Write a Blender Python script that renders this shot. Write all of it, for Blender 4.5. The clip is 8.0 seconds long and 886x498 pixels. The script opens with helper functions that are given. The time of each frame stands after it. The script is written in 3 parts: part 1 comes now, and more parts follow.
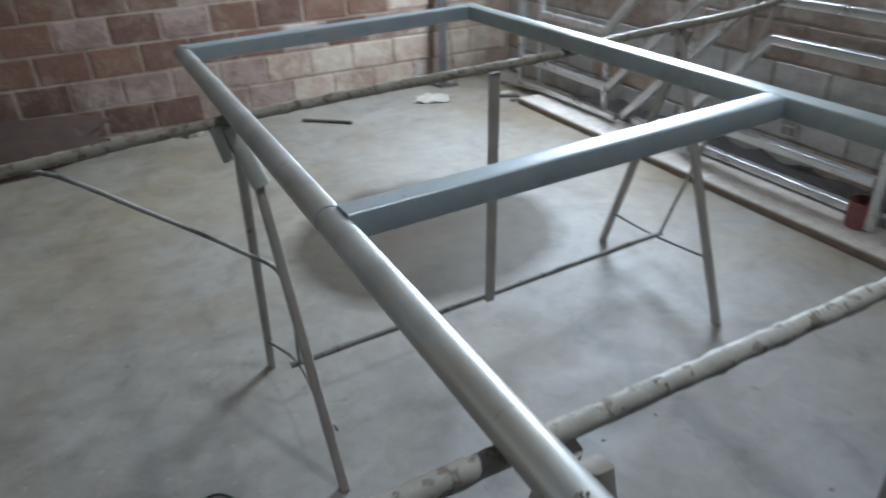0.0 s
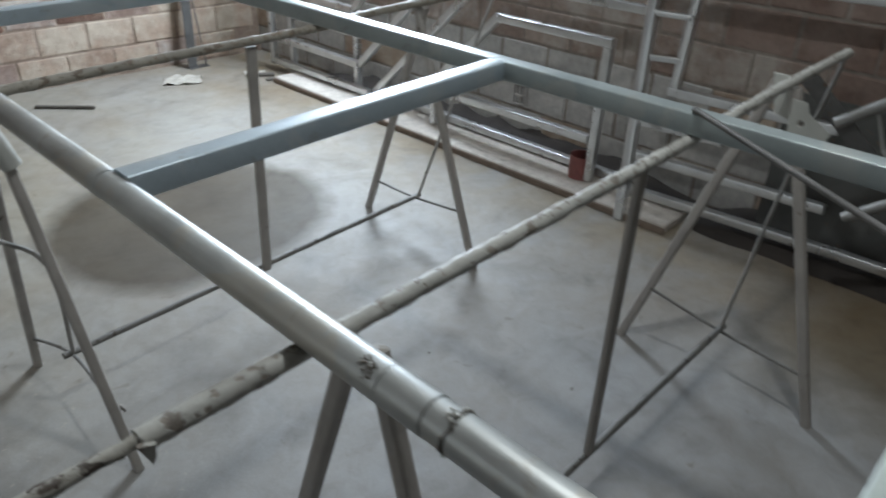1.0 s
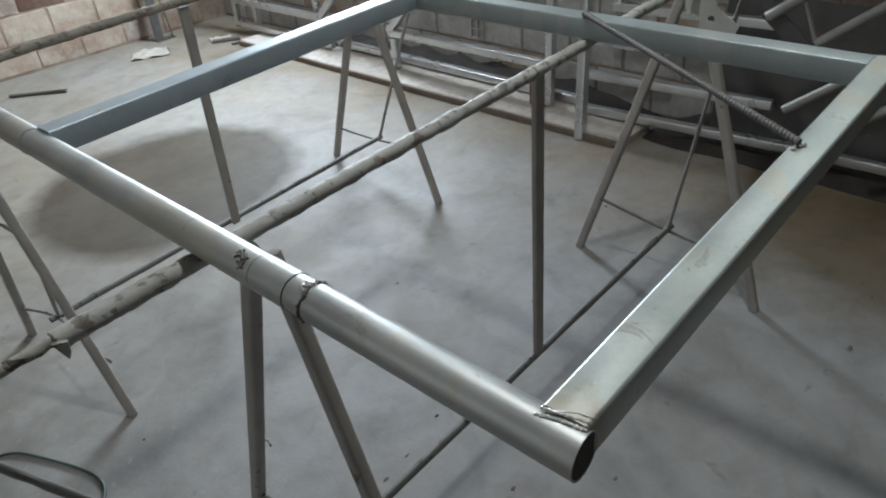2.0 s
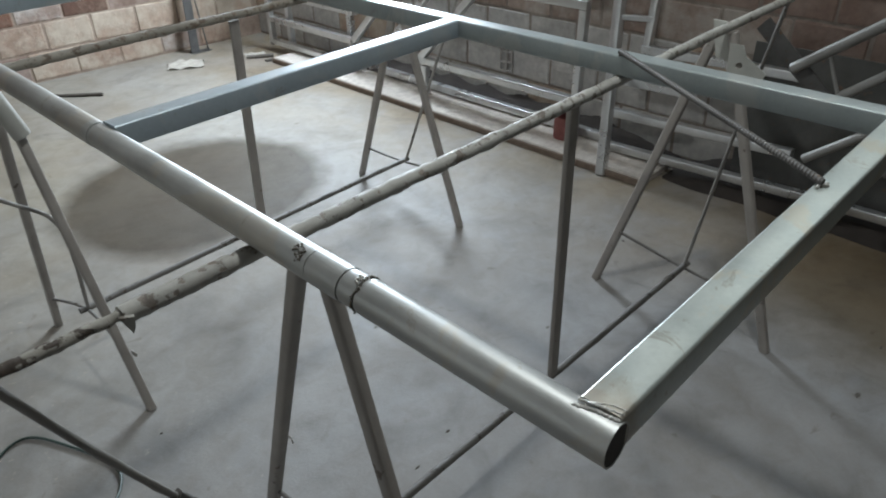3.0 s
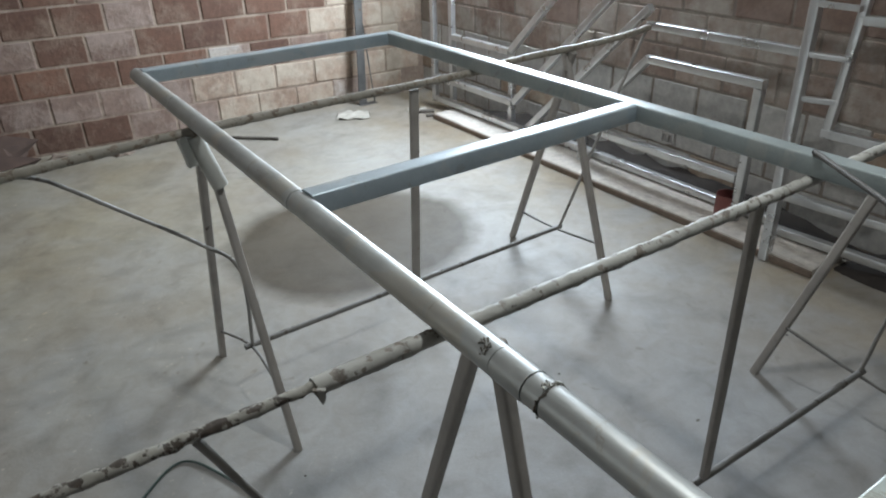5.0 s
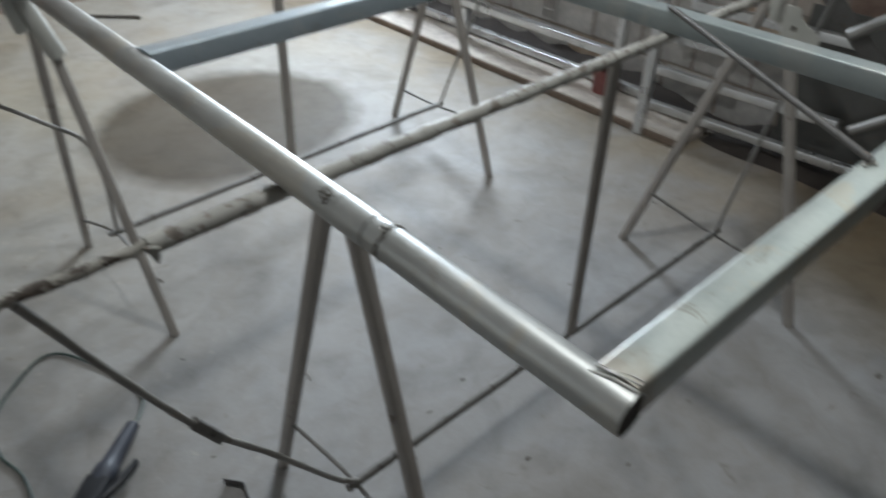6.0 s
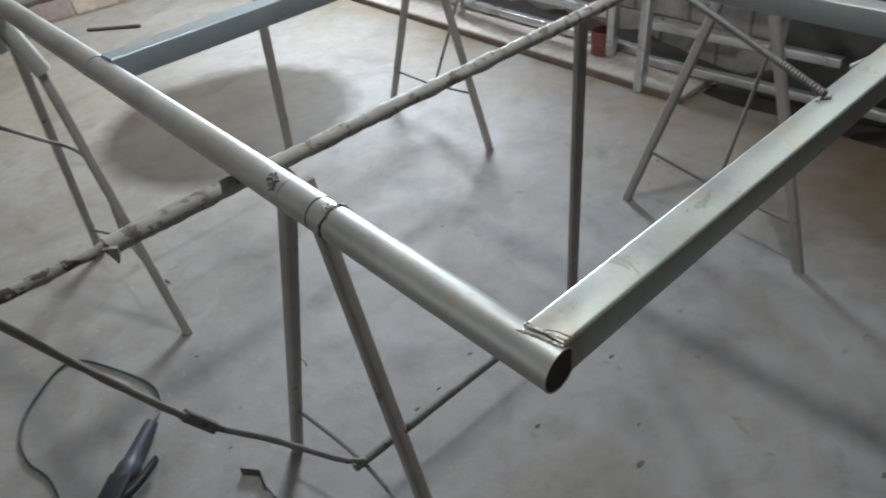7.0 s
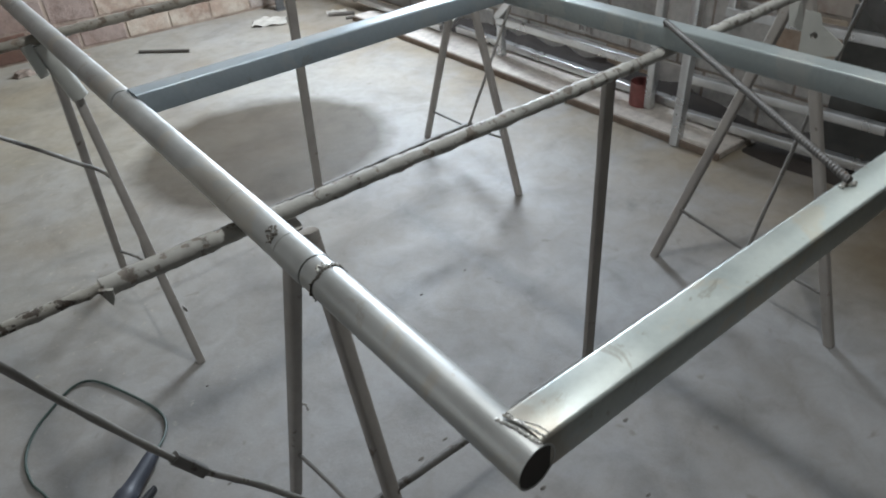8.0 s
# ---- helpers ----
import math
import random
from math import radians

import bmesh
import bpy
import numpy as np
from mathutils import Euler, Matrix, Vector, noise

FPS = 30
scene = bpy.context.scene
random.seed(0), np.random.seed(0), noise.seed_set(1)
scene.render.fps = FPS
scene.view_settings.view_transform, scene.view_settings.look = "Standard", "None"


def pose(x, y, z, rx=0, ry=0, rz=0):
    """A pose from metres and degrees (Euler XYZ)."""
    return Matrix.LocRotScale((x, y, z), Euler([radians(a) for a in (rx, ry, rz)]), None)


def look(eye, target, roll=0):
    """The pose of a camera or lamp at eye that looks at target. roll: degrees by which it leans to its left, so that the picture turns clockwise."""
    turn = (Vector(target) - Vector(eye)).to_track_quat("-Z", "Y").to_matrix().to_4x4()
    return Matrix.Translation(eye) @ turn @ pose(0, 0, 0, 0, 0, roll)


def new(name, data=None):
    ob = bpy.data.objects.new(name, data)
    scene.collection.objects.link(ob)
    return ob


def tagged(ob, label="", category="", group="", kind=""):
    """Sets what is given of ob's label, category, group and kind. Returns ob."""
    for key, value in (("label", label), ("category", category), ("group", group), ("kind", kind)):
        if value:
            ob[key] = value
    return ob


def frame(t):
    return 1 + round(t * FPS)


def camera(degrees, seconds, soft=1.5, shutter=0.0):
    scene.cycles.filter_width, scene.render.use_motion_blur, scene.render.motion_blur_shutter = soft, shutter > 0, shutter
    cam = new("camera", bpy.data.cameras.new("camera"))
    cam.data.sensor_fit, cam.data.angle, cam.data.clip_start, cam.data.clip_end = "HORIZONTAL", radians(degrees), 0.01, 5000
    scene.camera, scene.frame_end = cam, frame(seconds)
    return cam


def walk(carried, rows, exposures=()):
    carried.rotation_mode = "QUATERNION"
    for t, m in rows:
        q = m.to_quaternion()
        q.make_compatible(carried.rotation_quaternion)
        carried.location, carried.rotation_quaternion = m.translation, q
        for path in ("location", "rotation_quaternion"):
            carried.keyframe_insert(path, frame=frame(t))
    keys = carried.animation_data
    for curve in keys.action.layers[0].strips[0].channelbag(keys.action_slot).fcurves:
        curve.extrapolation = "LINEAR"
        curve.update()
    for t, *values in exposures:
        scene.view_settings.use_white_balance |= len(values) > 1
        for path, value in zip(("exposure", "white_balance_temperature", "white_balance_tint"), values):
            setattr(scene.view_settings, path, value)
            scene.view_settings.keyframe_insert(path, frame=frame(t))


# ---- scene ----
cam = camera(63.8, 8.0, soft=1.9, shutter=0.5)
PATH = [
    (0, (-0.227, 0.098, 1.242), (0.536, 1.678, 0.281), -3.1),
    (0.5, (-0.325, 0.071, 1.266), (0.749, 1.429, 0.265), 1.1),
    (0.8, (-0.319, 0.027, 1.254), (0.906, 1.265, 0.272), 3.5),
    (1, (-0.312, -0.010, 1.259), (0.947, 1.171, 0.250), 1.7),
    (1.5, (-0.275, -0.170, 1.258), (0.911, 1.039, 0.194), -5.2),
    (1.7, (-0.279, -0.187, 1.254), (0.907, 0.957, 0.120), -6.0),
    (2.8, (-0.346, -0.199, 1.257), (0.845, 1.009, 0.195), -2.0),
    (3, (-0.358, -0.204, 1.265), (0.845, 0.997, 0.210), -1.6),
    (3.5, (-0.353, -0.201, 1.265), (0.915, 0.941, 0.222), -0.4),
    (4, (-0.359, -0.185, 1.258), (0.881, 0.972, 0.199), 0.4),
    (4.3, (-0.363, -0.161, 1.262), (0.796, 1.085, 0.212), -0.5),
    (4.5, (-0.374, -0.147, 1.290), (0.707, 1.222, 0.311), -1.3),
    (4.7, (-0.395, -0.149, 1.321), (0.578, 1.346, 0.416), -2.0),
    (5.8, (-0.364, -0.175, 1.282), (0.651, 1.133, 0.159), -0.6),
    (6, (-0.350, -0.195, 1.265), (0.742, 0.995, 0.085), 1.1),
    (6.2, (-0.331, -0.207, 1.253), (0.800, 0.923, 0.052), 1.1),
    (6.5, (-0.314, -0.228, 1.257), (0.813, 0.905, 0.055), -1.2),
    (7, (-0.293, -0.259, 1.259), (0.708, 0.969, 0.038), -6.0),
    (7.2, (-0.281, -0.264, 1.260), (0.678, 1.004, 0.048), -7.5),
    (7.5, (-0.268, -0.263, 1.264), (0.697, 1.030, 0.084), -6.5),
    (8, (-0.240, -0.256, 1.272), (0.727, 1.071, 0.130), -3.9),
]
walk(cam, [(t, look(eye, target, roll)) for t, eye, target, roll in PATH],
     exposures=((0, -0.91, 5920, 9.5), (1.0, -0.82, 6140, 9), (1.5, -0.81, 6200, 9), (3.5, -0.73, 6250, 9), (4.5, -0.66, 6250, 9),
                (4.7, -0.66, 6250, 9), (6, -0.68, 6290, 10), (6.5, -0.60, 6450, 13.5), (7.2, -0.60, 6310, 11), (8, -0.61, 6250, 11)))

# ---- world and light ----
world = bpy.data.worlds.new("world")
scene.world = world
world.use_nodes = True
wn = world.node_tree.nodes
sky = wn.new("ShaderNodeTexSky")
sky.sky_type = "NISHITA"
sky.sun_disc = False
sky.sun_elevation = radians(38)
sky.sun_rotation = radians(60)
world.node_tree.links.new(sky.outputs[0], wn["Background"].inputs[0])
wn["Background"].inputs[1].default_value = 0.12


def area_lamp(name, place, target, width, height, power, colour):
    data = bpy.data.lights.new(name, "AREA")
    data.shape, data.size, data.size_y, data.energy, data.color = "RECTANGLE", width, height, power, colour
    ob = new(name, data)
    ob.matrix_world = look(place, target)
    return ob


# daylight of the two windows in the right wall and of the roof opening overhead
WINDOW = (2.3, 3.4, 1.12, 1.9)
WINDOW_2 = (-0.3, 0.8, 1.86, 2.26)
area_lamp("window_daylight", (2.30, 2.85, 1.5), (0.9, 2.95, 0.7), 1.0, 0.7, 225, (0.81, 0.91, 1.0))
area_lamp("window_daylight", (2.30, 0.25, 2.06), (0.9, 0.4, 1.4), 1.0, 0.36, 7, (0.92, 1.0, 0.96))
area_lamp("roof_daylight", (0.585, 0.405, 2.40), (0.585, 0.405, 0.0), 0.10, 0.10, 26, (0.965, 0.985, 0.965))
# fill lamp in an unseen doorway added to the left wall
area_lamp("door_fill", (-3.16, 1.9, 1.25), (0.0, 2.0, 1.0), 1.6, 1.9, 13, (1.0, 0.97, 0.90))


# ---- materials ----
def material(name, rough=0.6, metal=0.0):
    m = bpy.data.materials.new(name)
    m.use_nodes = True
    b = m.node_tree.nodes["Principled BSDF"]
    b.inputs["Roughness"].default_value = rough
    b.inputs["Metallic"].default_value = metal
    return m, m.node_tree, b


def coords(nt, scale=(1, 1, 1), kind="Object"):
    tc = nt.nodes.new("ShaderNodeTexCoord")
    mp = nt.nodes.new("ShaderNodeMapping")
    mp.inputs["Scale"].default_value = scale
    nt.links.new(tc.outputs[kind], mp.inputs[0])
    return mp.outputs[0]


def noise_tex(nt, vec, scale, detail=6.0, rough=0.6, distort=0.0):
    n = nt.nodes.new("ShaderNodeTexNoise")
    n.inputs["Scale"].default_value = scale
    n.inputs["Detail"].default_value = detail
    n.inputs["Roughness"].default_value = rough
    n.inputs["Distortion"].default_value = distort
    nt.links.new(vec, n.inputs["Vector"])
    return n.outputs[0]


def ramp(nt, fac, stops):
    r = nt.nodes.new("ShaderNodeValToRGB")
    while len(r.color_ramp.elements) < len(stops):
        r.color_ramp.elements.new(0.5)
    for e, (p, c) in zip(r.color_ramp.elements, stops):
        e.position = p
        e.color = (*c, 1) if not isinstance(c, (int, float)) else (c, c, c, 1)
    nt.links.new(fac, r.inputs[0])
    return r.outputs[0]


def mix(nt, fac, a, b, mode="MIX"):
    n = nt.nodes.new("ShaderNodeMix")
    n.data_type, n.blend_type = "RGBA", mode
    for sock, val in ((n.inputs["Factor"], fac), (n.inputs["A"], a), (n.inputs["B"], b)):
        if isinstance(val, (int, float)):
            sock.default_value = val
        elif isinstance(val, tuple):
            sock.default_value = (*val, 1)
        else:
            nt.links.new(val, sock)
    return n.outputs["Result"]


def calc(nt, op, a, b=0.0):
    n = nt.nodes.new("ShaderNodeMath")
    n.operation = op
    for sock, val in ((n.inputs[0], a), (n.inputs[1], b)):
        if isinstance(val, (int, float)):
            sock.default_value = val
        else:
            nt.links.new(val, sock)
    return n.outputs[0]


def bump(nt, b, height, strength=0.3, distance=0.01):
    n = nt.nodes.new("ShaderNodeBump")
    n.inputs["Strength"].default_value = strength
    n.inputs["Distance"].default_value = distance
    nt.links.new(height, n.inputs["Height"])
    nt.links.new(n.outputs[0], b.inputs["Normal"])


def random_value(nt):
    return nt.nodes.new("ShaderNodeObjectInfo").outputs["Random"]


def steel(name, base, rough, tint_dark, tint_spot, grain=(1, 1, 1), metal=0.85, spot=0.64, stain=None):
    """Bare mill steel: a brushed grain, cloudy oxide and a few darker spots."""
    m, nt, b = material(name, rough, metal)
    v = coords(nt)
    g = coords(nt, grain)
    cloud = ramp(nt, noise_tex(nt, v, 9, 5), ((0.35, tint_dark), (0.65, base)))
    fine = ramp(nt, noise_tex(nt, g, 160, 3), ((0.3, 0.92), (0.7, 1.0)))
    col = mix(nt, 1.0, cloud, fine, "MULTIPLY")
    spots = ramp(nt, noise_tex(nt, v, 38, 4), ((spot, 0.0), (spot + 0.07, 1.0)))
    col = mix(nt, spots, col, tint_spot)
    if stain:
        # oily and heat-tinted patches with ragged rims
        oil = ramp(nt, noise_tex(nt, v, 7, 7, 0.65, 0.7), ((0.53, 0.0), (0.58, 0.75), (0.68, 0.55)))
        col = mix(nt, oil, col, stain)
        streak = ramp(nt, noise_tex(nt, v, 14, 6, 0.7, 1.2), ((0.62, 0.0), (0.66, 0.6), (0.70, 0.0)))
        col = mix(nt, streak, col, tint_spot)
    nt.links.new(col, b.inputs["Base Color"])
    nt.links.new(ramp(nt, noise_tex(nt, v, 9, 4), ((0.3, rough - 0.04), (0.75, rough + 0.08))), b.inputs["Roughness"])
    bump(nt, b, calc(nt, "ADD", noise_tex(nt, g, 90, 2), noise_tex(nt, v, 300, 3)), 0.035, 0.001)
    return m


M_STEEL = steel("rolled_steel", (0.45, 0.52, 0.56), 0.40, (0.38, 0.445, 0.485), (0.30, 0.29, 0.27), metal=0.4, spot=0.72, stain=(0.46, 0.50, 0.51))
M_STILE = steel("dark_rolled_steel", (0.37, 0.41, 0.405), 0.42, (0.305, 0.345, 0.345), (0.25, 0.24, 0.22), metal=0.35, spot=0.70, stain=(0.39, 0.405, 0.385))
M_BOTTOM = steel("oil_stained_steel", (0.56, 0.60, 0.56), 0.36, (0.42, 0.465, 0.445), (0.28, 0.25, 0.20), metal=0.45, spot=0.68, stain=(0.50, 0.475, 0.39))
M_PIPE = steel("bright_pipe_steel", (0.53, 0.54, 0.525), 0.44, (0.40, 0.408, 0.395), (0.34, 0.30, 0.25), (1, 0.06, 1), 0.62, 0.69, stain=(0.48, 0.455, 0.40))


def heat_tint(m, reach, tint):
    """Brown heat tint spreading with a ragged rim along x from the weld at x = 0."""
    nt = m.node_tree
    b = nt.nodes["Principled BSDF"]
    old = b.inputs["Base Color"].links[0].from_socket
    v = coords(nt)
    sep = nt.nodes.new("ShaderNodeSeparateXYZ")
    nt.links.new(v, sep.inputs[0])
    d = calc(nt, "ADD", calc(nt, "DIVIDE", sep.outputs["X"], reach), calc(nt, "MULTIPLY", calc(nt, "SUBTRACT", noise_tex(nt, v, 45, 5), 0.5), 1.6))
    mask = ramp(nt, d, ((0.35, 0.65), (0.62, 0.35), (1.0, 0.0)))
    nt.links.new(mix(nt, mask, old, tint), b.inputs["Base Color"])


heat_tint(M_BOTTOM, 0.042, (0.30, 0.245, 0.18))
M_RAIL = steel("stored_tube_steel", (0.72, 0.73, 0.73), 0.29, (0.58, 0.58, 0.58), (0.34, 0.30, 0.26), metal=0.8, spot=0.72)
M_HAND = steel("dull_handrail_steel", (0.36, 0.355, 0.34), 0.45, (0.27, 0.265, 0.25), (0.2, 0.15, 0.11), metal=0.55, spot=0.68)
M_DARK = steel("dark_scale_steel", (0.15, 0.145, 0.14), 0.55, (0.09, 0.088, 0.085), (0.12, 0.07, 0.04), metal=0.7)
# dark tone of the panel that stands for shade on the wall
M_SHADE_PANEL = steel("shade_panel_dark", (0.115, 0.115, 0.108), 0.6, (0.075, 0.075, 0.07), (0.17, 0.11, 0.075), metal=0.2)
M_REBAR = steel("rebar_steel", (0.19, 0.182, 0.172), 0.6, (0.12, 0.113, 0.105), (0.2, 0.13, 0.08), metal=0.35)
M_WELD = steel("weld_bead", (0.78, 0.78, 0.75), 0.30, (0.50, 0.48, 0.43), (0.20, 0.17, 0.13), metal=0.35)
M_PLUG = steel("pipe_end_shade", (0.075, 0.065, 0.055), 0.7, (0.045, 0.04, 0.035), (0.03, 0.025, 0.02), metal=0.2)
M_BURN = steel("burnt_steel", (0.29, 0.26, 0.225), 0.5, (0.11, 0.10, 0.085), (0.24, 0.17, 0.12), metal=0.5)


def chipped_paint(name, paint, bare, level, scale=26):
    m, nt, b = material(name, 0.55)
    v = coords(nt)
    mask = ramp(nt, noise_tex(nt, v, scale, 7, 0.65), ((level, 0.0), (level + 0.04, 1.0)))
    tone = ramp(nt, noise_tex(nt, v, 8, 5), ((0.3, tuple(c * 0.72 for c in paint)), (0.7, paint)))
    rust = ramp(nt, noise_tex(nt, v, 70, 4), ((0.35, bare), (0.7, tuple(c * 2.1 for c in bare))))
    nt.links.new(mix(nt, mask, tone, rust), b.inputs["Base Color"])
    nt.links.new(ramp(nt, noise_tex(nt, v, 40, 4), ((0.3, 0.42), (0.8, 0.75))), b.inputs["Roughness"])
    bump(nt, b, calc(nt, "SUBTRACT", noise_tex(nt, v, 60, 6), mask), 0.5, 0.003)
    return m


M_BEAM = chipped_paint("spattered_pale_paint", (0.47, 0.46, 0.42), (0.15, 0.13, 0.11), 0.555, 50)
M_BEAM_FAR = chipped_paint("rusty_dull_paint", (0.35, 0.32, 0.265), (0.13, 0.10, 0.075), 0.54, 50)
M_BEAM_END = chipped_paint("burnt_pale_paint", (0.42, 0.40, 0.35), (0.055, 0.043, 0.034), 0.50, 62)
M_LEG = chipped_paint("dull_grey_paint", (0.40, 0.37, 0.335), (0.10, 0.08, 0.065), 0.63, 22)
M_STUB = chipped_paint("chalky_white_paint", (0.53, 0.53, 0.485), (0.12, 0.10, 0.08), 0.70, 20)
M_ROD = chipped_paint("grimy_rod", (0.20, 0.19, 0.175), (0.06, 0.05, 0.04), 0.58, 30)


M_BRACE = chipped_paint("dusty_rod", (0.31, 0.295, 0.27), (0.10, 0.085, 0.07), 0.60, 40)


def concrete_floor():
    m, nt, b = material("trowelled_concrete", 0.6)
    v = coords(nt)
    big = ramp(nt, noise_tex(nt, v, 1.1, 5, 0.55, 0.6), ((0.3, (0.235, 0.216, 0.195)), (0.52, (0.277, 0.272, 0.266)), (0.7, (0.296, 0.297, 0.300))))
    mid = ramp(nt, noise_tex(nt, v, 5, 7, 0.55, 0.8), ((0.28, 0.76), (0.50, 0.98), (0.74, 1.08)))
    col = mix(nt, 1.0, big, mid, "MULTIPLY")
    fine = ramp(nt, noise_tex(nt, v, 120, 4), ((0.3, 0.955), (0.7, 1.02)))
    col = mix(nt, 1.0, col, fine, "MULTIPLY")
    blotch = ramp(nt, noise_tex(nt, v, 15, 5, 0.55, 1.0), ((0.32, (0.90, 0.885, 0.87)), (0.55, (1.0, 1.0, 1.0)), (0.70, (1.03, 1.04, 1.06))))
    col = mix(nt, 1.0, col, blotch, "MULTIPLY")
    # dark flecks and scuffs
    fleck = ramp(nt, noise_tex(nt, v, 17, 5, 0.5, 0.8), ((0.67, 0.0), (0.75, 0.7)))
    col = mix(nt, fleck, col, (0.17, 0.15, 0.13))
    pale = ramp(nt, noise_tex(nt, v, 28, 8, 0.75), ((0.60, 0.0), (0.70, 0.6)))
    sep = nt.nodes.new("ShaderNodeSeparateXYZ")
    nt.links.new(v, sep.inputs[0])
    near_left = ramp(nt, sep.outputs["X"], ((0.0, 1.0), (0.35, 0.0)))
    col = mix(nt, calc(nt, "MULTIPLY", pale, near_left), col, (0.52, 0.48, 0.41))
    # warm light bounced off the brick, painted as a tint towards the back left
    far_y = ramp(nt, calc(nt, "MULTIPLY", sep.outputs["Y"], 0.25), ((0.15, 0.0), (0.72, 1.0)))
    far_x = ramp(nt, calc(nt, "ADD", calc(nt, "MULTIPLY", sep.outputs["X"], 0.25), 0.5), ((0.48, 1.0), (0.95, 0.25)))
    brick_bounce = calc(nt, "MULTIPLY", calc(nt, "MULTIPLY", far_y, far_x), ramp(nt, noise_tex(nt, v, 2.2, 6, 0.6, 0.5), ((0.3, 0.55), (0.65, 1.0))))
    col = mix(nt, brick_bounce, col, mix(nt, 1.0, col, (1.0, 0.88, 0.64), "MULTIPLY"))
    # browner floor towards the ledge
    by_ledge = calc(nt, "MULTIPLY", ramp(nt, calc(nt, "MULTIPLY", sep.outputs["X"], 0.5), ((0.62, 0.0), (0.95, 1.0))), ramp(nt, noise_tex(nt, v, 2.6, 6, 0.6, 0.7), ((0.35, 0.3), (0.6, 1.0))))
    col = mix(nt, by_ledge, col, mix(nt, 1.0, col, (0.92, 0.78, 0.58), "MULTIPLY"))
    # ragged oval beside the stored rails, darker and browner
    ex = calc(nt, "DIVIDE", calc(nt, "SUBTRACT", sep.outputs["X"], 1.78), 0.52)
    ey = calc(nt, "DIVIDE", calc(nt, "SUBTRACT", sep.outputs["Y"], 0.05), 0.62)
    ed = calc(nt, "SQRT", calc(nt, "ADD", calc(nt, "MULTIPLY", ex, ex), calc(nt, "MULTIPLY", ey, ey)))
    ed = calc(nt, "ADD", ed, calc(nt, "MULTIPLY", calc(nt, "SUBTRACT", noise_tex(nt, v, 3.5, 6, 0.6), 0.5), 0.9))
    col = mix(nt, ramp(nt, ed, ((0.45, 0.9), (1.15, 0.0))), col, mix(nt, 1.0, col, (0.50, 0.42, 0.29), "MULTIPLY"))
    # dark rubbed smudges
    smudge = ramp(nt, noise_tex(nt, v, 3.1, 6, 0.58, 1.6), ((0.60, 0.0), (0.70, 0.45)))
    col = mix(nt, smudge, col, mix(nt, 1.0, col, (0.66, 0.64, 0.63), "MULTIPLY"))
    # round damp stain under the workpiece
    dx = calc(nt, "DIVIDE", calc(nt, "SUBTRACT", sep.outputs["X"], 0.755), 0.565)
    dy = calc(nt, "DIVIDE", calc(nt, "SUBTRACT", sep.outputs["Y"], 2.28), 0.52)
    d = calc(nt, "SQRT", calc(nt, "ADD", calc(nt, "MULTIPLY", dx, dx), calc(nt, "MULTIPLY", dy, dy)))
    d = calc(nt, "ADD", d, calc(nt, "MULTIPLY", calc(nt, "SUBTRACT", noise_tex(nt, v, 4, 4), 0.5), 0.22))
    stain = ramp(nt, d, ((0.82, 1.0), (1.10, 0.0)))
    col = mix(nt, calc(nt, "MULTIPLY", stain, 0.95), col, mix(nt, 1.0, col, (0.27, 0.235, 0.185), "MULTIPLY"))
    nt.links.new(col, b.inputs["Base Color"])
    nt.links.new(ramp(nt, noise_tex(nt, v, 5, 6), ((0.3, 0.50), (0.75, 0.76))), b.inputs["Roughness"])
    bump(nt, b, calc(nt, "ADD", noise_tex(nt, v, 9, 6), calc(nt, "MULTIPLY", noise_tex(nt, v, 140, 4), 0.25)), 0.18, 0.012)
    return m


def masonry(name, low, high, smear, amount, rough=0.85):
    """Fired clay or mortar: tone by piece, pits, and smears of dry mortar."""
    m, nt, b = material(name, rough)
    v = coords(nt, kind="Object")
    tone = ramp(nt, random_value(nt), ((0.0, low), (1.0, high)))
    col = mix(nt, 1.0, tone, ramp(nt, noise_tex(nt, v, 30, 6), ((0.25, 0.7), (0.75, 1.12))), "MULTIPLY")
    geo = nt.nodes.new("ShaderNodeNewGeometry")
    w = geo.outputs["Position"]
    mask = ramp(nt, noise_tex(nt, w, 5.5, 7, 0.65), ((amount, 0.0), (amount + 0.16, 0.9)))
    col = mix(nt, mask, col, mix(nt, 1.0, smear, ramp(nt, noise_tex(nt, w, 24, 5), ((0.3, 0.82), (0.7, 1.05))), "MULTIPLY"))
    nt.links.new(col, b.inputs["Base Color"])
    bump(nt, b, calc(nt, "ADD", noise_tex(nt, w, 45, 7), mask), 0.5, 0.006)
    return m


M_FLOOR = concrete_floor()
M_BRICK = masonry("red_clay_brick", (0.095, 0.049, 0.033), (0.175, 0.088, 0.056), (0.19, 0.128, 0.092), 0.49)
M_BRICK_PALE = masonry("pale_clay_brick", (0.27, 0.185, 0.135), (0.36, 0.265, 0.20), (0.42, 0.35, 0.275), 0.40)
M_BLOCK = masonry("grey_cement_block", (0.38, 0.365, 0.34), (0.46, 0.44, 0.415), (0.50, 0.48, 0.45), 0.50)
# grey-brown brick lightened by the window's glare haze, painted into its colour
M_BRICK_HAZED = masonry("hazed_clay_brick", (0.25, 0.18, 0.145), (0.37, 0.295, 0.25), (0.42, 0.375, 0.33), 0.44)
M_MORTAR = masonry("rough_mortar", (0.20, 0.14, 0.105), (0.20, 0.14, 0.105), (0.31, 0.24, 0.185), 0.38)
M_MORTAR_GREY = masonry("grey_mortar", (0.24, 0.20, 0.17), (0.24, 0.20, 0.17), (0.33, 0.29, 0.25), 0.46)
